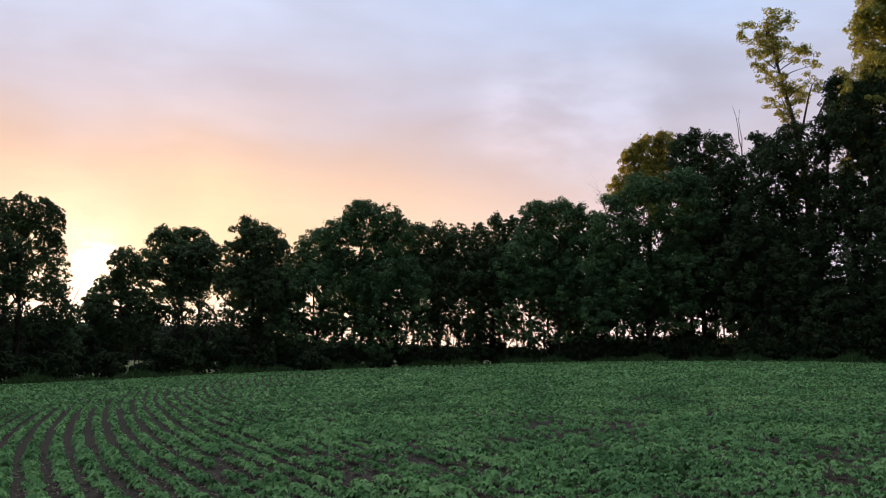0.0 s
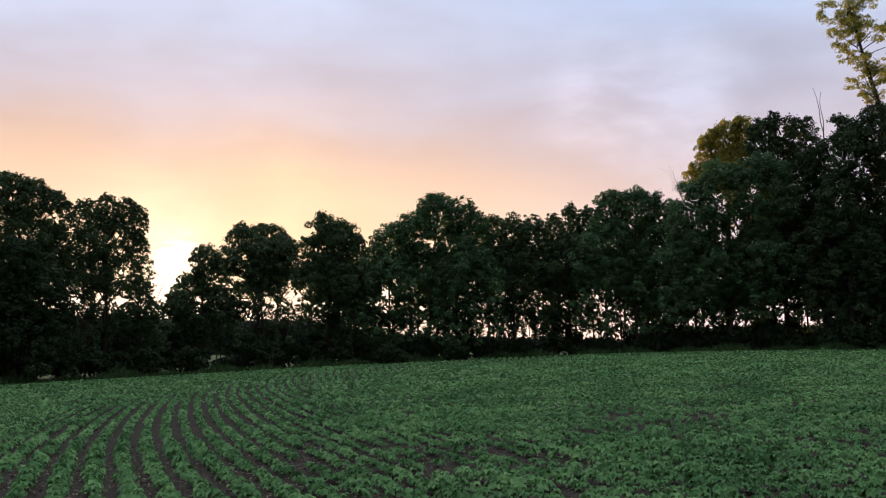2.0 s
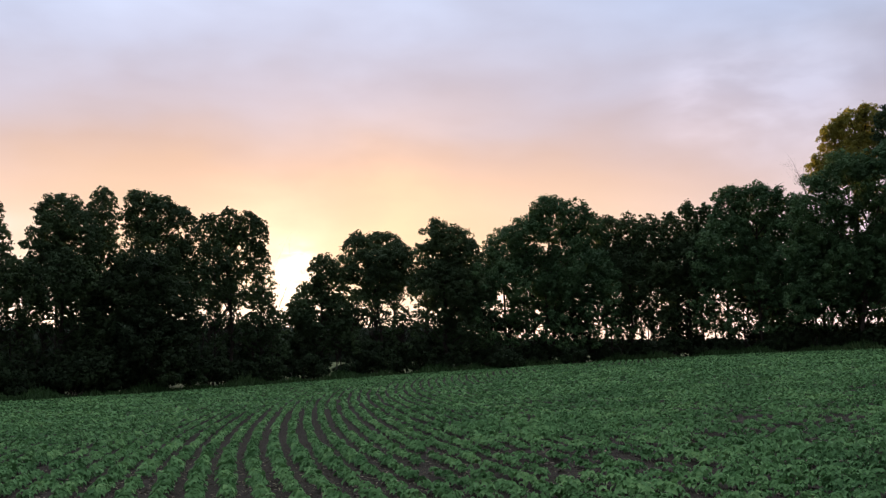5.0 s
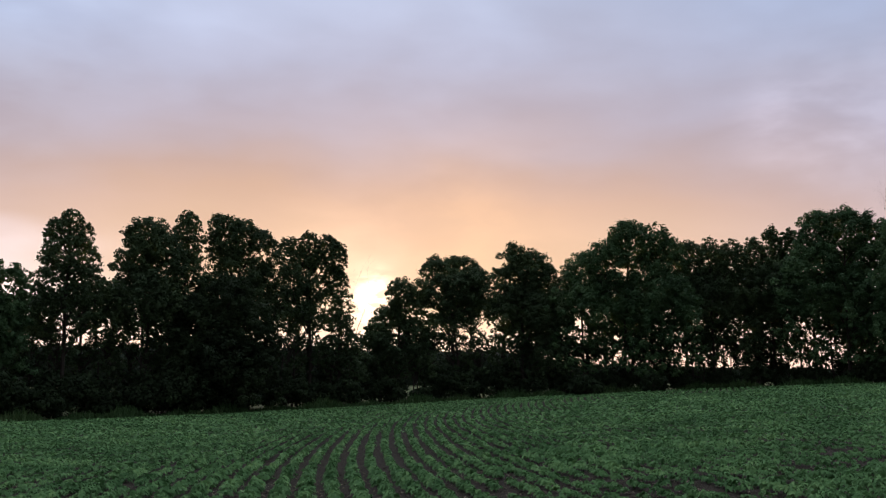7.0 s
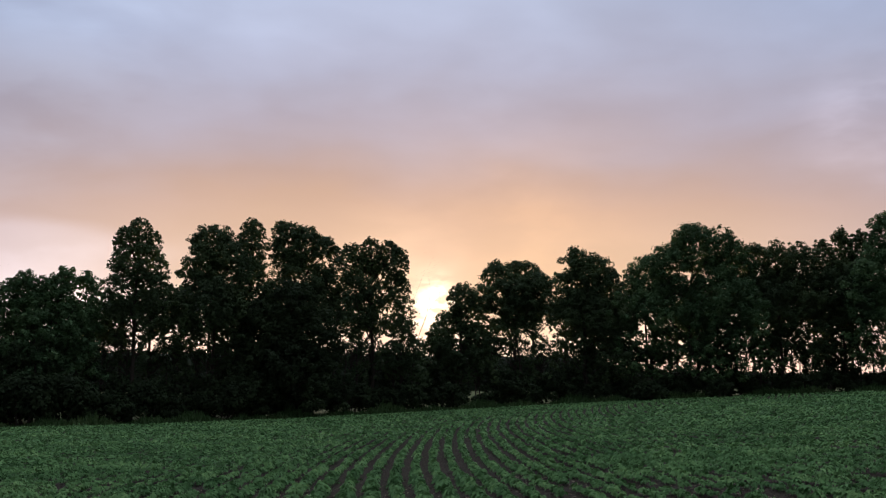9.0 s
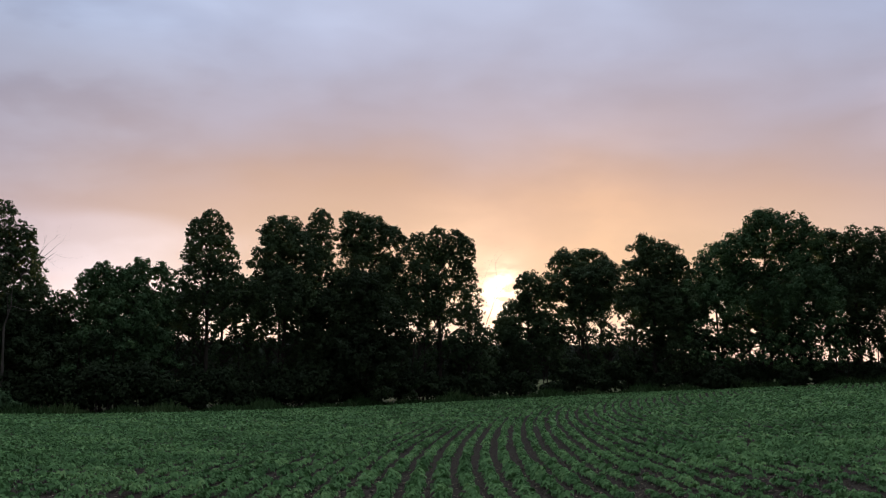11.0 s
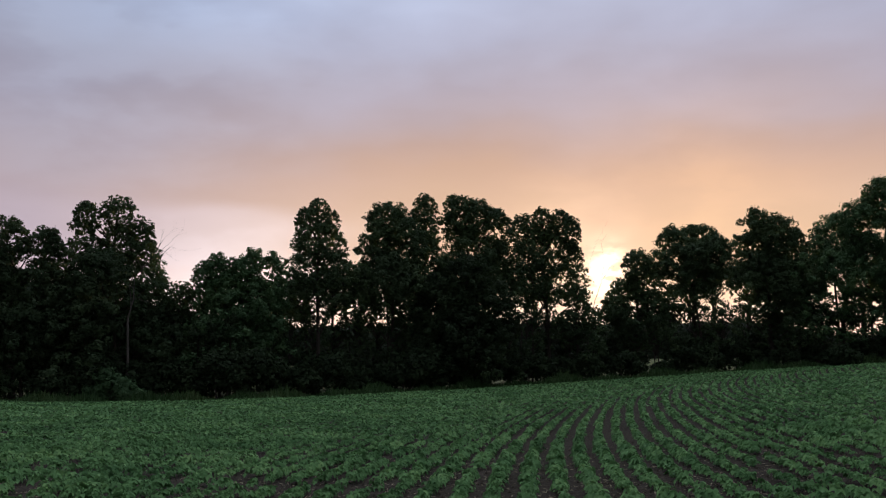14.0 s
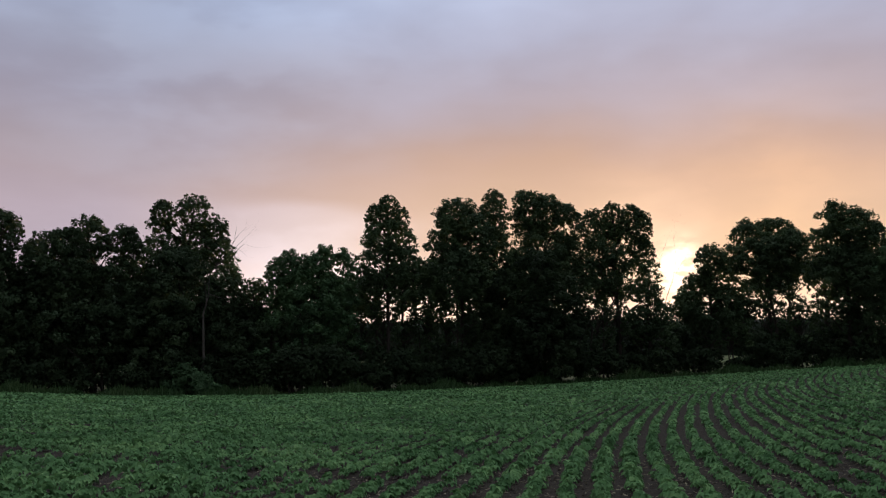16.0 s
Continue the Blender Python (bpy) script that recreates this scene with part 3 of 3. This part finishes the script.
tree(-48.9, 58.5, [(-1, 8.6, 1.9, 4.9), (1.7, 7.7, 1.1, 3.1), (1.2, 6.3, 1.2, 3.3)], low=1.0, leaf=LEAF_DARKER)
tree(-54.2, 59.0, [(-1.9, 8.7, 1.6, 3.8), (-3, 9.2, 1.1, 4.5), (-2.8, 7.4, 1.6, 5.2), (-2, 9.6, 0.9, 3.1), (-0.7, 10.3, 1.2, 2.8), (1.4, 9.8, 1, 2.6), (-1.2, 8.1, 1.6, 5.1), (1.4, 7.8, 1.5, 4.9)], low=0.9, leaf=LEAF_DARKER)
tree(-57.4, 61.0, [(0.1, 8.9, 1.0, 3.0), (-0.3, 7.4, 1.6, 5.0)], low=1.2, leaf=LEAF_DARKER, kind="airy")
tree(-59.3, 59.5, [(0.1, 10.2, 1, 2.9), (-0, 8.3, 1, 5.4)], low=1.2, leaf=LEAF_DARKER)
tree(-61.1, 60.0, [(-0.1, 9.5, 1.1, 2.7), (0, 7.5, 1.4, 5.1)], low=1.2, leaf=LEAF_DARKER)


# tall thin locust that leans over the dark trees, with its leaves in separate pads
def locust(az, dist):
    rng = np.random.default_rng(77)
    root = new("tree")
    root.location = at(az, dist)
    root.rotation_euler.z = -radians(az)
    trunk = [(1.4, 0, -0.3), (1.2, 0.2, 8), (0.5, 0, 15), (0.1, 0, 17), (-0.7, 0, 20.2), (-1.2, 0.1, 22.6), (-1.7, 0, 24.9)]
    pieces = [tube(trunk, [0.32, 0.26, 0.20, 0.17, 0.12, 0.08, 0.03], 8), branch((0.4, 0, 15.5), (1.5, 0.2, 20.2), 0.10, 0.02, rng)]
    pads = []
    for x, z, r in ((-2.7, 24.2, 0.85), (-1.5, 24.8, 1.02), (-0.2, 24.9, 0.72), (-1.9, 23.4, 0.85), (-0.9, 23.6, 0.77), (-2.2, 22.3, 0.68), (-1.1, 22.6, 0.94), (-0.0, 22.5, 0.94), (1.0, 22.0, 0.72), (1.4, 21.3, 0.34), (-1.9, 21.1, 0.64), (-1.2, 20.6, 0.6), (-0.8, 19.3, 0.94), (-1.3, 18.6, 0.64), (-0.1, 20.0, 0.6), (0.9, 19.9, 0.85), (0.2, 18.5, 0.77), (-0.3, 17.6, 0.6), (-0.9, 17.7, 0.43)):
        for _ in range(12):
            pads.append((Vector((x, 0, z)) + Vector(np.clip(rng.normal(0, 0.62, 3), -1.0, 1.0)) * r, r * rng.uniform(0.26, 0.5)))
        pieces.append(branch((-0.25 * (z - 17) + 0.2, 0, z - 0.8 - 0.3 * r), (x, 0, z), 0.05, 0.012, rng))
    v, f = join(pieces)
    part("trunk", mesh_of("trunk", v, f, [BARK], None, True), root, "slim dark leaning trunk")
    p, normals = clump_leaves([c for c, _ in pads], [r for _, r in pads], 0.6, 0.14, rng, loose=0.55, wild=0.25, squash=0.6)
    verts = sprigs(p, normals, 0.14, 0.095, rng)
    # sunlight on the pads is part of their leaf colour
    part("crown", mesh_of("crown", verts, np.arange(len(verts)).reshape(-1, 3), [LEAF_SUNLIT_YELLOW]), root, "leaves in open pads, coloured golden as if sunlit")
    tagged(root, "tall thin leaning tree with golden sunlit leaves", "tree", "trees along the field edge")


locust(20.3, 72.0)
dead_tree(17.45, 75.0, 19.6, 51, start=0.82, depth=0, radius=0.05, stems=2, spread=0.16, way=(-0.08, 0, 1))
dead_tree(9.8, 76.0, 13.5, 42, start=0.84, depth=3, radius=0.035, stems=4, way=(-0.35, 0, 1))
dead_tree(-47.7, 60.0, 9.9, 43, start=0.78, depth=3, radius=0.034, stems=5, spread=0.4, way=(0.5, 0, 0.6))
dead_tree(-48.4, 57.0, 7.0, 45, start=0.66, depth=1, radius=0.06, stems=1, way=(0.35, 0, 1), label="pale bare trunk with one broken limb before the trees")
dead_tree(-21.6, 67.0, 8.2, 48, start=0.35, depth=3, radius=0.032, stems=2, spread=0.35, label="thin leafless sapling in the gap between trees")


# younger trees standing behind the first ones
def back_rows():
    rng = np.random.default_rng(5)
    az = -66.0
    while az < 32:
        d = float(field_edge(az)) + rng.uniform(8, 13)
        roof = float(np.interp(az, [-66, -58, -52, -47, -44, -39, -36, -24, -22.5, -18, -16.5, -12, -6, 4, 10, 14, 20, 20.6, 24.6, 25.2, 32],
                               [8.2, 8.2, 9.2, 6.7, 5.7, 8.0, 10.0, 9.4, 3.4, 3.4, 8.0, 9.8, 11.2, 11.0, 11.2, 13, 14.5, 5.5, 5.5, 14.5, 15]))
        low = float(np.interp(az, [-66, -45, -38, -12, 8, 14, 32], [2.6, 3.2, 5.6, 5.0, 2.8, 2.0, 1.4]))
        top = roof * rng.uniform(0.84, 1.0)
        low = min(low * rng.uniform(0.85, 1.15) * (0.7 + 1.3 * lightness(az)), top - 1.2)
        half = rng.uniform(1.8, 2.6)
        # the darker leaf copy goes to both ends, by heading
        tree(az, d, grown_lobes(top, half, low, rng), low * 0.9, LEAF_DARKER if az > 12 or az < -46 else LEAF_DARK, "airy" if rng.random() < 0.3 else "round", blade=0.28, dense=0.32 if -40 < az < -8 else 0.5, stems=1,
             label="young tree with thin dark foliage behind the front trees", group="younger trees behind", skirt=0.25 if -40 < az < -12 else 1.0, foot=0.2)
        az += rng.uniform(1.3, 2.1)


back_rows()


# saplings and low boughs that half close the space between the trunks
def saplings():
    rng = np.random.default_rng(8)
    az = -65.0
    while az < 31:
        d = float(field_edge(az)) + rng.uniform(3, 9)
        top = float(np.interp(az, [-66, -42, -23, -22, -18, -17, -10, 6, 12, 31], [6.0, 5.2, 5.6, 3.3, 3.3, 5.5, 5.0, 5.0, 6.5, 8.0])) * rng.uniform(0.8, 1.1)
        low = float(np.interp(az, [-66, -12, -6, 31], [1.8, 2.4, 1.3, 1.2])) * rng.uniform(0.8, 1.3)
        half = float(rng.uniform(0.8, 1.4))
        tree(az, d, grown_lobes(top, half, low + 0.3 * (top - low), rng), low * 0.7, LEAF_DARK, "airy", blade=0.17, dense=(0.7 - (0.55 if az < -12 else 0.32) * lightness(az)) * (0.6 if -40 < az < -12 else 1.0), stems=2 if rng.random() < 0.35 else 1, foot=0.6, skirt=1.3,
             label="slim sapling with sparse dark leaves between the trunks", group="saplings between the trunks")
        az += rng.uniform(0.9, 1.7)


saplings()


# bushes along the foot of the trees: tall to the south-west, low under the northern trees
def bushes():
    rng = np.random.default_rng(6)
    az = -65.5
    while az < 31:
        for row in (0, 1):
            d = float(field_edge(az)) + (rng.uniform(1.0, 2.5) if row == 0 else rng.uniform(4.0, 7.0))
            tall = float(np.interp(az, [-66, -48, -40, -13, -9, 6, 10, 15, 31], [3.2, 3.0, 3.3, 3.4, 2.5, 2.4, 2.6, 2.8, 3.0]))
            if az > -12:
                tall *= 1 - 0.35 * lightness(az)
            if min(abs(az + 17.7) / 0.6, abs(az + 25.2) / 0.5, abs(az + 27.7) / 0.8) < 1:
                tall *= 0.4
            if row == 0:
                tall *= rng.uniform(0.5, 0.95)
            else:
                tall *= rng.uniform(0.75, 1.08) if az < -12 else rng.uniform(0.65, 1.35)
            shrub(az + rng.uniform(-0.5, 0.5), d, tall, tall * rng.uniform(0.55, 0.75) + 0.35, LEAF_SHRUB_SHADED, 0.4 if row else 0.7, 0.24 if row else 0.18)
        az += float(np.interp(az, [-13, -9], [2.1, 1.7])) * rng.uniform(0.8, 1.2)


bushes()
shrub(-7.6, 67.9, 1.5, 1.2)
shrub(-3.7, 69.6, 1.4, 1.1)
shrub(-49.3, 56.0, 1.9, 1.3, LEAF_GREEN)
shrub(-48.3, 55.8, 1.2, 0.9, LEAF_GREEN)


# ---- soybean rows ----
ROW = 0.418


def row_bend(y):
    """Sideways drift of every row with distance: they start off slanting and slowly turn."""
    v = np.asarray(y) - 11.4
    near = np.minimum(v, 20.5)
    far = np.clip(v - 20.5, 0, 30)
    return -0.4556 * near + 0.00526 * near**2 - 0.000077 * near**3 - 0.337 * far + 0.0035 * far**2


def crop_stations(near, far, step, rng, behind=False, wander=0.018):
    """Places of plants between two distances, along the bent rows, within the arc that the tripod overlooks."""
    ys = np.arange(-15, 80, step)
    out = []
    for k in range(-160, 260):
        y = ys + rng.uniform(-0.3, 0.3, len(ys)) * step
        x = -5.956 + k * ROW + row_bend(y) + rng.normal(0, wander, len(ys))
        d, az = np.hypot(x, y), np.degrees(np.arctan2(x, y))
        ok = (d >= near) & (d < np.minimum(far, field_edge(az) - 0.8))
        ahead = (az > -64) & (az < 30) & (d > 2.5)
        ok &= ~ahead if behind else ahead
        track = np.abs(y - 9.55 - 0.60 * np.logaddexp(0, 1.85 * (x + 4.45))) < 0.17
        gaps = np.sin(x * 2.1 + 3 * np.sin(y * 0.9)) * np.sin(y * 1.3 + 2 * np.sin(x * 1.1))
        ok &= ~track & (rng.random(len(ys)) > (0.07 if near < 20 else 0.03) + 1.4 * np.clip(gaps - (0.42 if near < 20 else 0.6), 0, 1))
        out.append(np.stack([x[ok], y[ok]], 1))
    return np.concatenate(out)


def leaflets(places, per, height, spread, length, width, rng, detail):
    """Leaves on thin stalks round each plant: three drooping ovate leaflets to a leaf near by, single blades further off."""
    n = len(places)
    base = np.concatenate([places, land_xy(places[:, 0], places[:, 1])[:, None]], 1)
    vigour = rng.uniform(0.70, 1.22, n) * (0.9 + 0.22 * np.sin(places[:, 0] * 0.7) * np.sin(places[:, 1] * 0.5 + 1))
    mound = np.sin(places[:, 0] * 9.7 + 5 * np.sin(places[:, 1] * 2.3)) * np.sin(places[:, 1] * 11.0 + 4 * np.sin(places[:, 0] * 3.1))
    vigour *= 1 + 0.30 * mound
    idx = np.repeat(np.arange(n), per)
    m = len(idx)
    t = rng.uniform(0, 2 * np.pi, m)
    rho = spread * np.sqrt(rng.uniform(0.02, 1.0, m)) * vigour[idx]
    z = height * vigour[idx] * (1.05 - 0.55 * (rho / spread) ** 2) * rng.uniform(0.6, 1.05, m)
    c = base[idx] + np.stack([np.cos(t) * rho, np.sin(t) * rho, z], 1)
    nrm = np.stack([np.cos(t) * 0.5, np.sin(t) * 0.5, np.ones(m)], 1) + rng.normal(0, 0.26, (m, 3))
    if detail == 0:
        return kites(c, nrm, length, width, rng), quads(m)
    nrm /= np.linalg.norm(nrm, axis=1, keepdims=True)
    heading = t + rng.normal(0, 0.5, m)
    big = rng.uniform(0.75, 1.2, m) * vigour[idx] ** 0.6
    # three leaflets to a leaf
    c, nrm, big = np.repeat(c, 3, 0), np.repeat(nrm, 3, 0), np.repeat(big, 3)[:, None]
    aim = np.repeat(heading, 3) + np.tile([-1.25, 0.0, 1.25], m)
    nrm = nrm + 0.32 * np.stack([np.cos(aim), np.sin(aim), np.zeros(3 * m)], 1) + rng.normal(0, 0.10, (3 * m, 3))
    nrm /= np.linalg.norm(nrm, axis=1, keepdims=True)
    out = np.stack([np.cos(aim), np.sin(aim), np.zeros(3 * m)], 1)
    u = out - nrm * (out * nrm).sum(1, keepdims=True)
    u /= np.linalg.norm(u, axis=1, keepdims=True) + 1e-9
    v = np.cross(nrm, u)
    l, w = length * big, width * big
    up = nrm * w * 0.16
    start = c + u * l * 0.06
    tip = c + u * l * 1.0 - np.array([0, 0, 1.0]) * l * 0.18
    i = np.arange(3 * m)[:, None]
    if detail == 1:
        pts = np.stack([start, c + u * l * 0.42 + v * w * 0.5 + up, tip, c + u * l * 0.42 - v * w * 0.5 + up], 1).reshape(-1, 3)
        return pts, i * 4 + np.array([0, 3, 2, 1])
    pts = np.stack([start, c + u * l * 0.30 + v * w * 0.5 + up, c + u * l * 0.68 + v * w * 0.36 + up, tip,
                    c + u * l * 0.68 - v * w * 0.36 + up, c + u * l * 0.30 - v * w * 0.5 + up], 1).reshape(-1, 3)
    return pts, np.concatenate([i * 6 + np.array([0, 3, 2, 1]), i * 6 + np.array([0, 5, 4, 3])])


def build_crop():
    rng = np.random.default_rng(11)
    # from, to, spacing in the row, leaves, height, spread, leaf length and width, detail
    bands = [(2.5, 8.2, 0.14, 9, 0.17, 0.088, 0.070, 0.055, 1), (8.2, 14, 0.135, 10, 0.170, 0.088, 0.068, 0.053, 2), (14, 22, 0.145, 11, 0.165, 0.088, 0.070, 0.054, 1),
             (22, 34, 0.16, 15, 0.150, 0.084, 0.088, 0.070, 0), (34, 80, 0.20, 5, 0.13, 0.096, 0.138, 0.11, 0)]
    verts, faces, k = [], [], 0
    for near, far, step, per, height, spread, length, width, detail in bands:
        p, f = leaflets(crop_stations(near, far, step, rng, wander=0.018 if near < 20 else 0.022 if near < 30 else 0.04), per, height, spread, length, width, rng, detail)
        verts.append(p)
        faces.append(f + k)
        k += len(p)
    # the rows round and behind the tripod
    p, f = leaflets(crop_stations(0.6, 12, 0.14, np.random.default_rng(12), True), 7, 0.19, 0.100, 0.11, 0.085, np.random.default_rng(13), 0)
    verts.append(p)
    faces.append(f + k)
    ob = new("soybean_crop", mesh_of("soybean_crop", np.concatenate(verts), np.concatenate(faces), [LEAF_SOY]))
    tagged(ob, "young green soybean plants in long curving rows", "crop", kind="stuff")


build_crop()


# ---- far woods behind the tree line ----
def build_far_woods():
    rng = np.random.default_rng(21)
    d = 210.0

    def top_of(a):
        rise = np.interp(a, [-75, -12.5, -8, 6, 9, 45], [1.78, 1.76, 0.85, 0.65, 1.4, 2.2])
        return EYE + d * np.tan(np.radians(rise))

    # the mass of the wood, then leaves over its face and top
    az = np.arange(-80, 50, 0.5)
    rows = []
    for depth, share in ((0, 0.0), (1.5, 0.55), (3.5, 0.86), (9, 0.95), (16, 0.6), (17, 0.0)):
        r = d + 3 + depth + rng.normal(0, 0.4, len(az))
        z = -2 + (top_of(az) + 2) * share
        rows.append(np.stack([np.sin(np.radians(az)) * r, np.cos(np.radians(az)) * r, z], 1))
    n = len(az)
    i, j = np.meshgrid(np.arange(len(rows) - 1), np.arange(n - 1), indexing="ij")
    f = np.stack([i * n + j, i * n + j + 1, (i + 1) * n + j + 1, (i + 1) * n + j], -1).reshape(-1, 4)
    m = 16000
    a = rng.uniform(-78, 48, m)
    dd = d + rng.uniform(0, 8, m)
    z = -1.5 + (top_of(a) + 1.5) * np.sqrt(rng.uniform(0, 1, m)) - 0.25
    c = np.stack([np.sin(np.radians(a)) * dd, np.cos(np.radians(a)) * dd, z], 1)
    pts = kites(c, rng.normal(size=(m, 3)) + np.array([0, 0, 0.4]), 1.0, 0.7, rng)
    v = np.concatenate([*rows, pts])
    f = np.concatenate([f, quads(m) + n * len(rows)])
    ob = new("far_woods", mesh_of("far_woods", v, f, [LEAF_FAR]))
    tagged(ob, "dark level line of distant woods behind the trees", "woods", kind="stuff")


build_far_woods()


# ---- grass and weeds along the edge of the field ----
def build_verge():
    rng = np.random.default_rng(31)
    m = 26000
    az = rng.uniform(-66, 32, m)
    d = field_edge(az) + rng.normal(0.2, 0.7, m)
    h = rng.uniform(0.15, 0.6, m) * (0.7 + 0.5 * np.sin(az * 1.7) * np.sin(az * 0.61))
    x, y = np.sin(np.radians(az)) * d, np.cos(np.radians(az)) * d
    c = np.stack([x, y, land(az, d) + h * 0.5], 1)
    side = rng.normal(size=(m, 3)) * np.array([1, 1, 0.0])
    side /= np.linalg.norm(side, axis=1, keepdims=True)
    lean = np.array([0, 0, 1.0]) + rng.normal(0, 0.35, (m, 3))
    hh, w = h[:, None] * 0.5, 0.04
    pts = np.stack([c - lean * hh - side * w, c - lean * hh + side * w, c + lean * hh + side * w * 0.4, c + lean * hh - side * w * 0.4], 1).reshape(-1, 3)
    ob = new("grass_verge", mesh_of("grass_verge", pts, quads(m), [GRASS]))
    tagged(ob, "rough green grass and weeds along the field edge", "grass", kind="stuff")


build_verge()


# ---- straw and clods lying on the soil between the rows ----
def build_litter():
    rng = np.random.default_rng(41)
    m = 9000
    az, d = rng.uniform(-62, 28, m), 8.2 + 10 * rng.random(m) ** 1.3
    x, y = np.sin(np.radians(az)) * d, np.cos(np.radians(az)) * d
    c = np.stack([x, y, land(az, d) + 0.012], 1)
    pts = kites(c, np.array([0, 0, 1.0]) + rng.normal(0, 0.2, (m, 3)), 0.06, 0.012, rng)
    ob = new("straw_litter", mesh_of("straw_litter", pts, quads(m), [STRAW]))
    tagged(ob, "pale broken straw scattered on the soil", "litter", kind="stuff")
    # clods: small rough lumps, each a squashed eight-sided stone shape
    m = 9000
    az, d = rng.uniform(-62, 28, m), 8.2 + 11 * rng.random(m) ** 1.3
    x, y = np.sin(np.radians(az)) * d, np.cos(np.radians(az)) * d
    r = rng.uniform(0.008, 0.032, m)[:, None]
    c = np.stack([x, y, land(az, d) + 0.004], 1)
    shape = np.array([(1, 0, 0), (0, 1, 0), (-1, 0, 0), (0, -1, 0), (0, 0, 0.8), (0, 0, -0.6)])
    v = (c[:, None, :] + shape[None] * r[:, None] * rng.uniform(0.6, 1.3, (m, 6, 1))).reshape(-1, 3)
    tri = np.array([(0, 1, 4), (1, 2, 4), (2, 3, 4), (3, 0, 4)])
    f = (np.arange(m)[:, None, None] * 6 + tri[None]).reshape(-1, 3)
    ob = new("soil_clods", mesh_of("soil_clods", v, f, [SOIL]))
    tagged(ob, "small dark clods of tilled soil between the rows", "soil clods", kind="stuff")


build_litter()
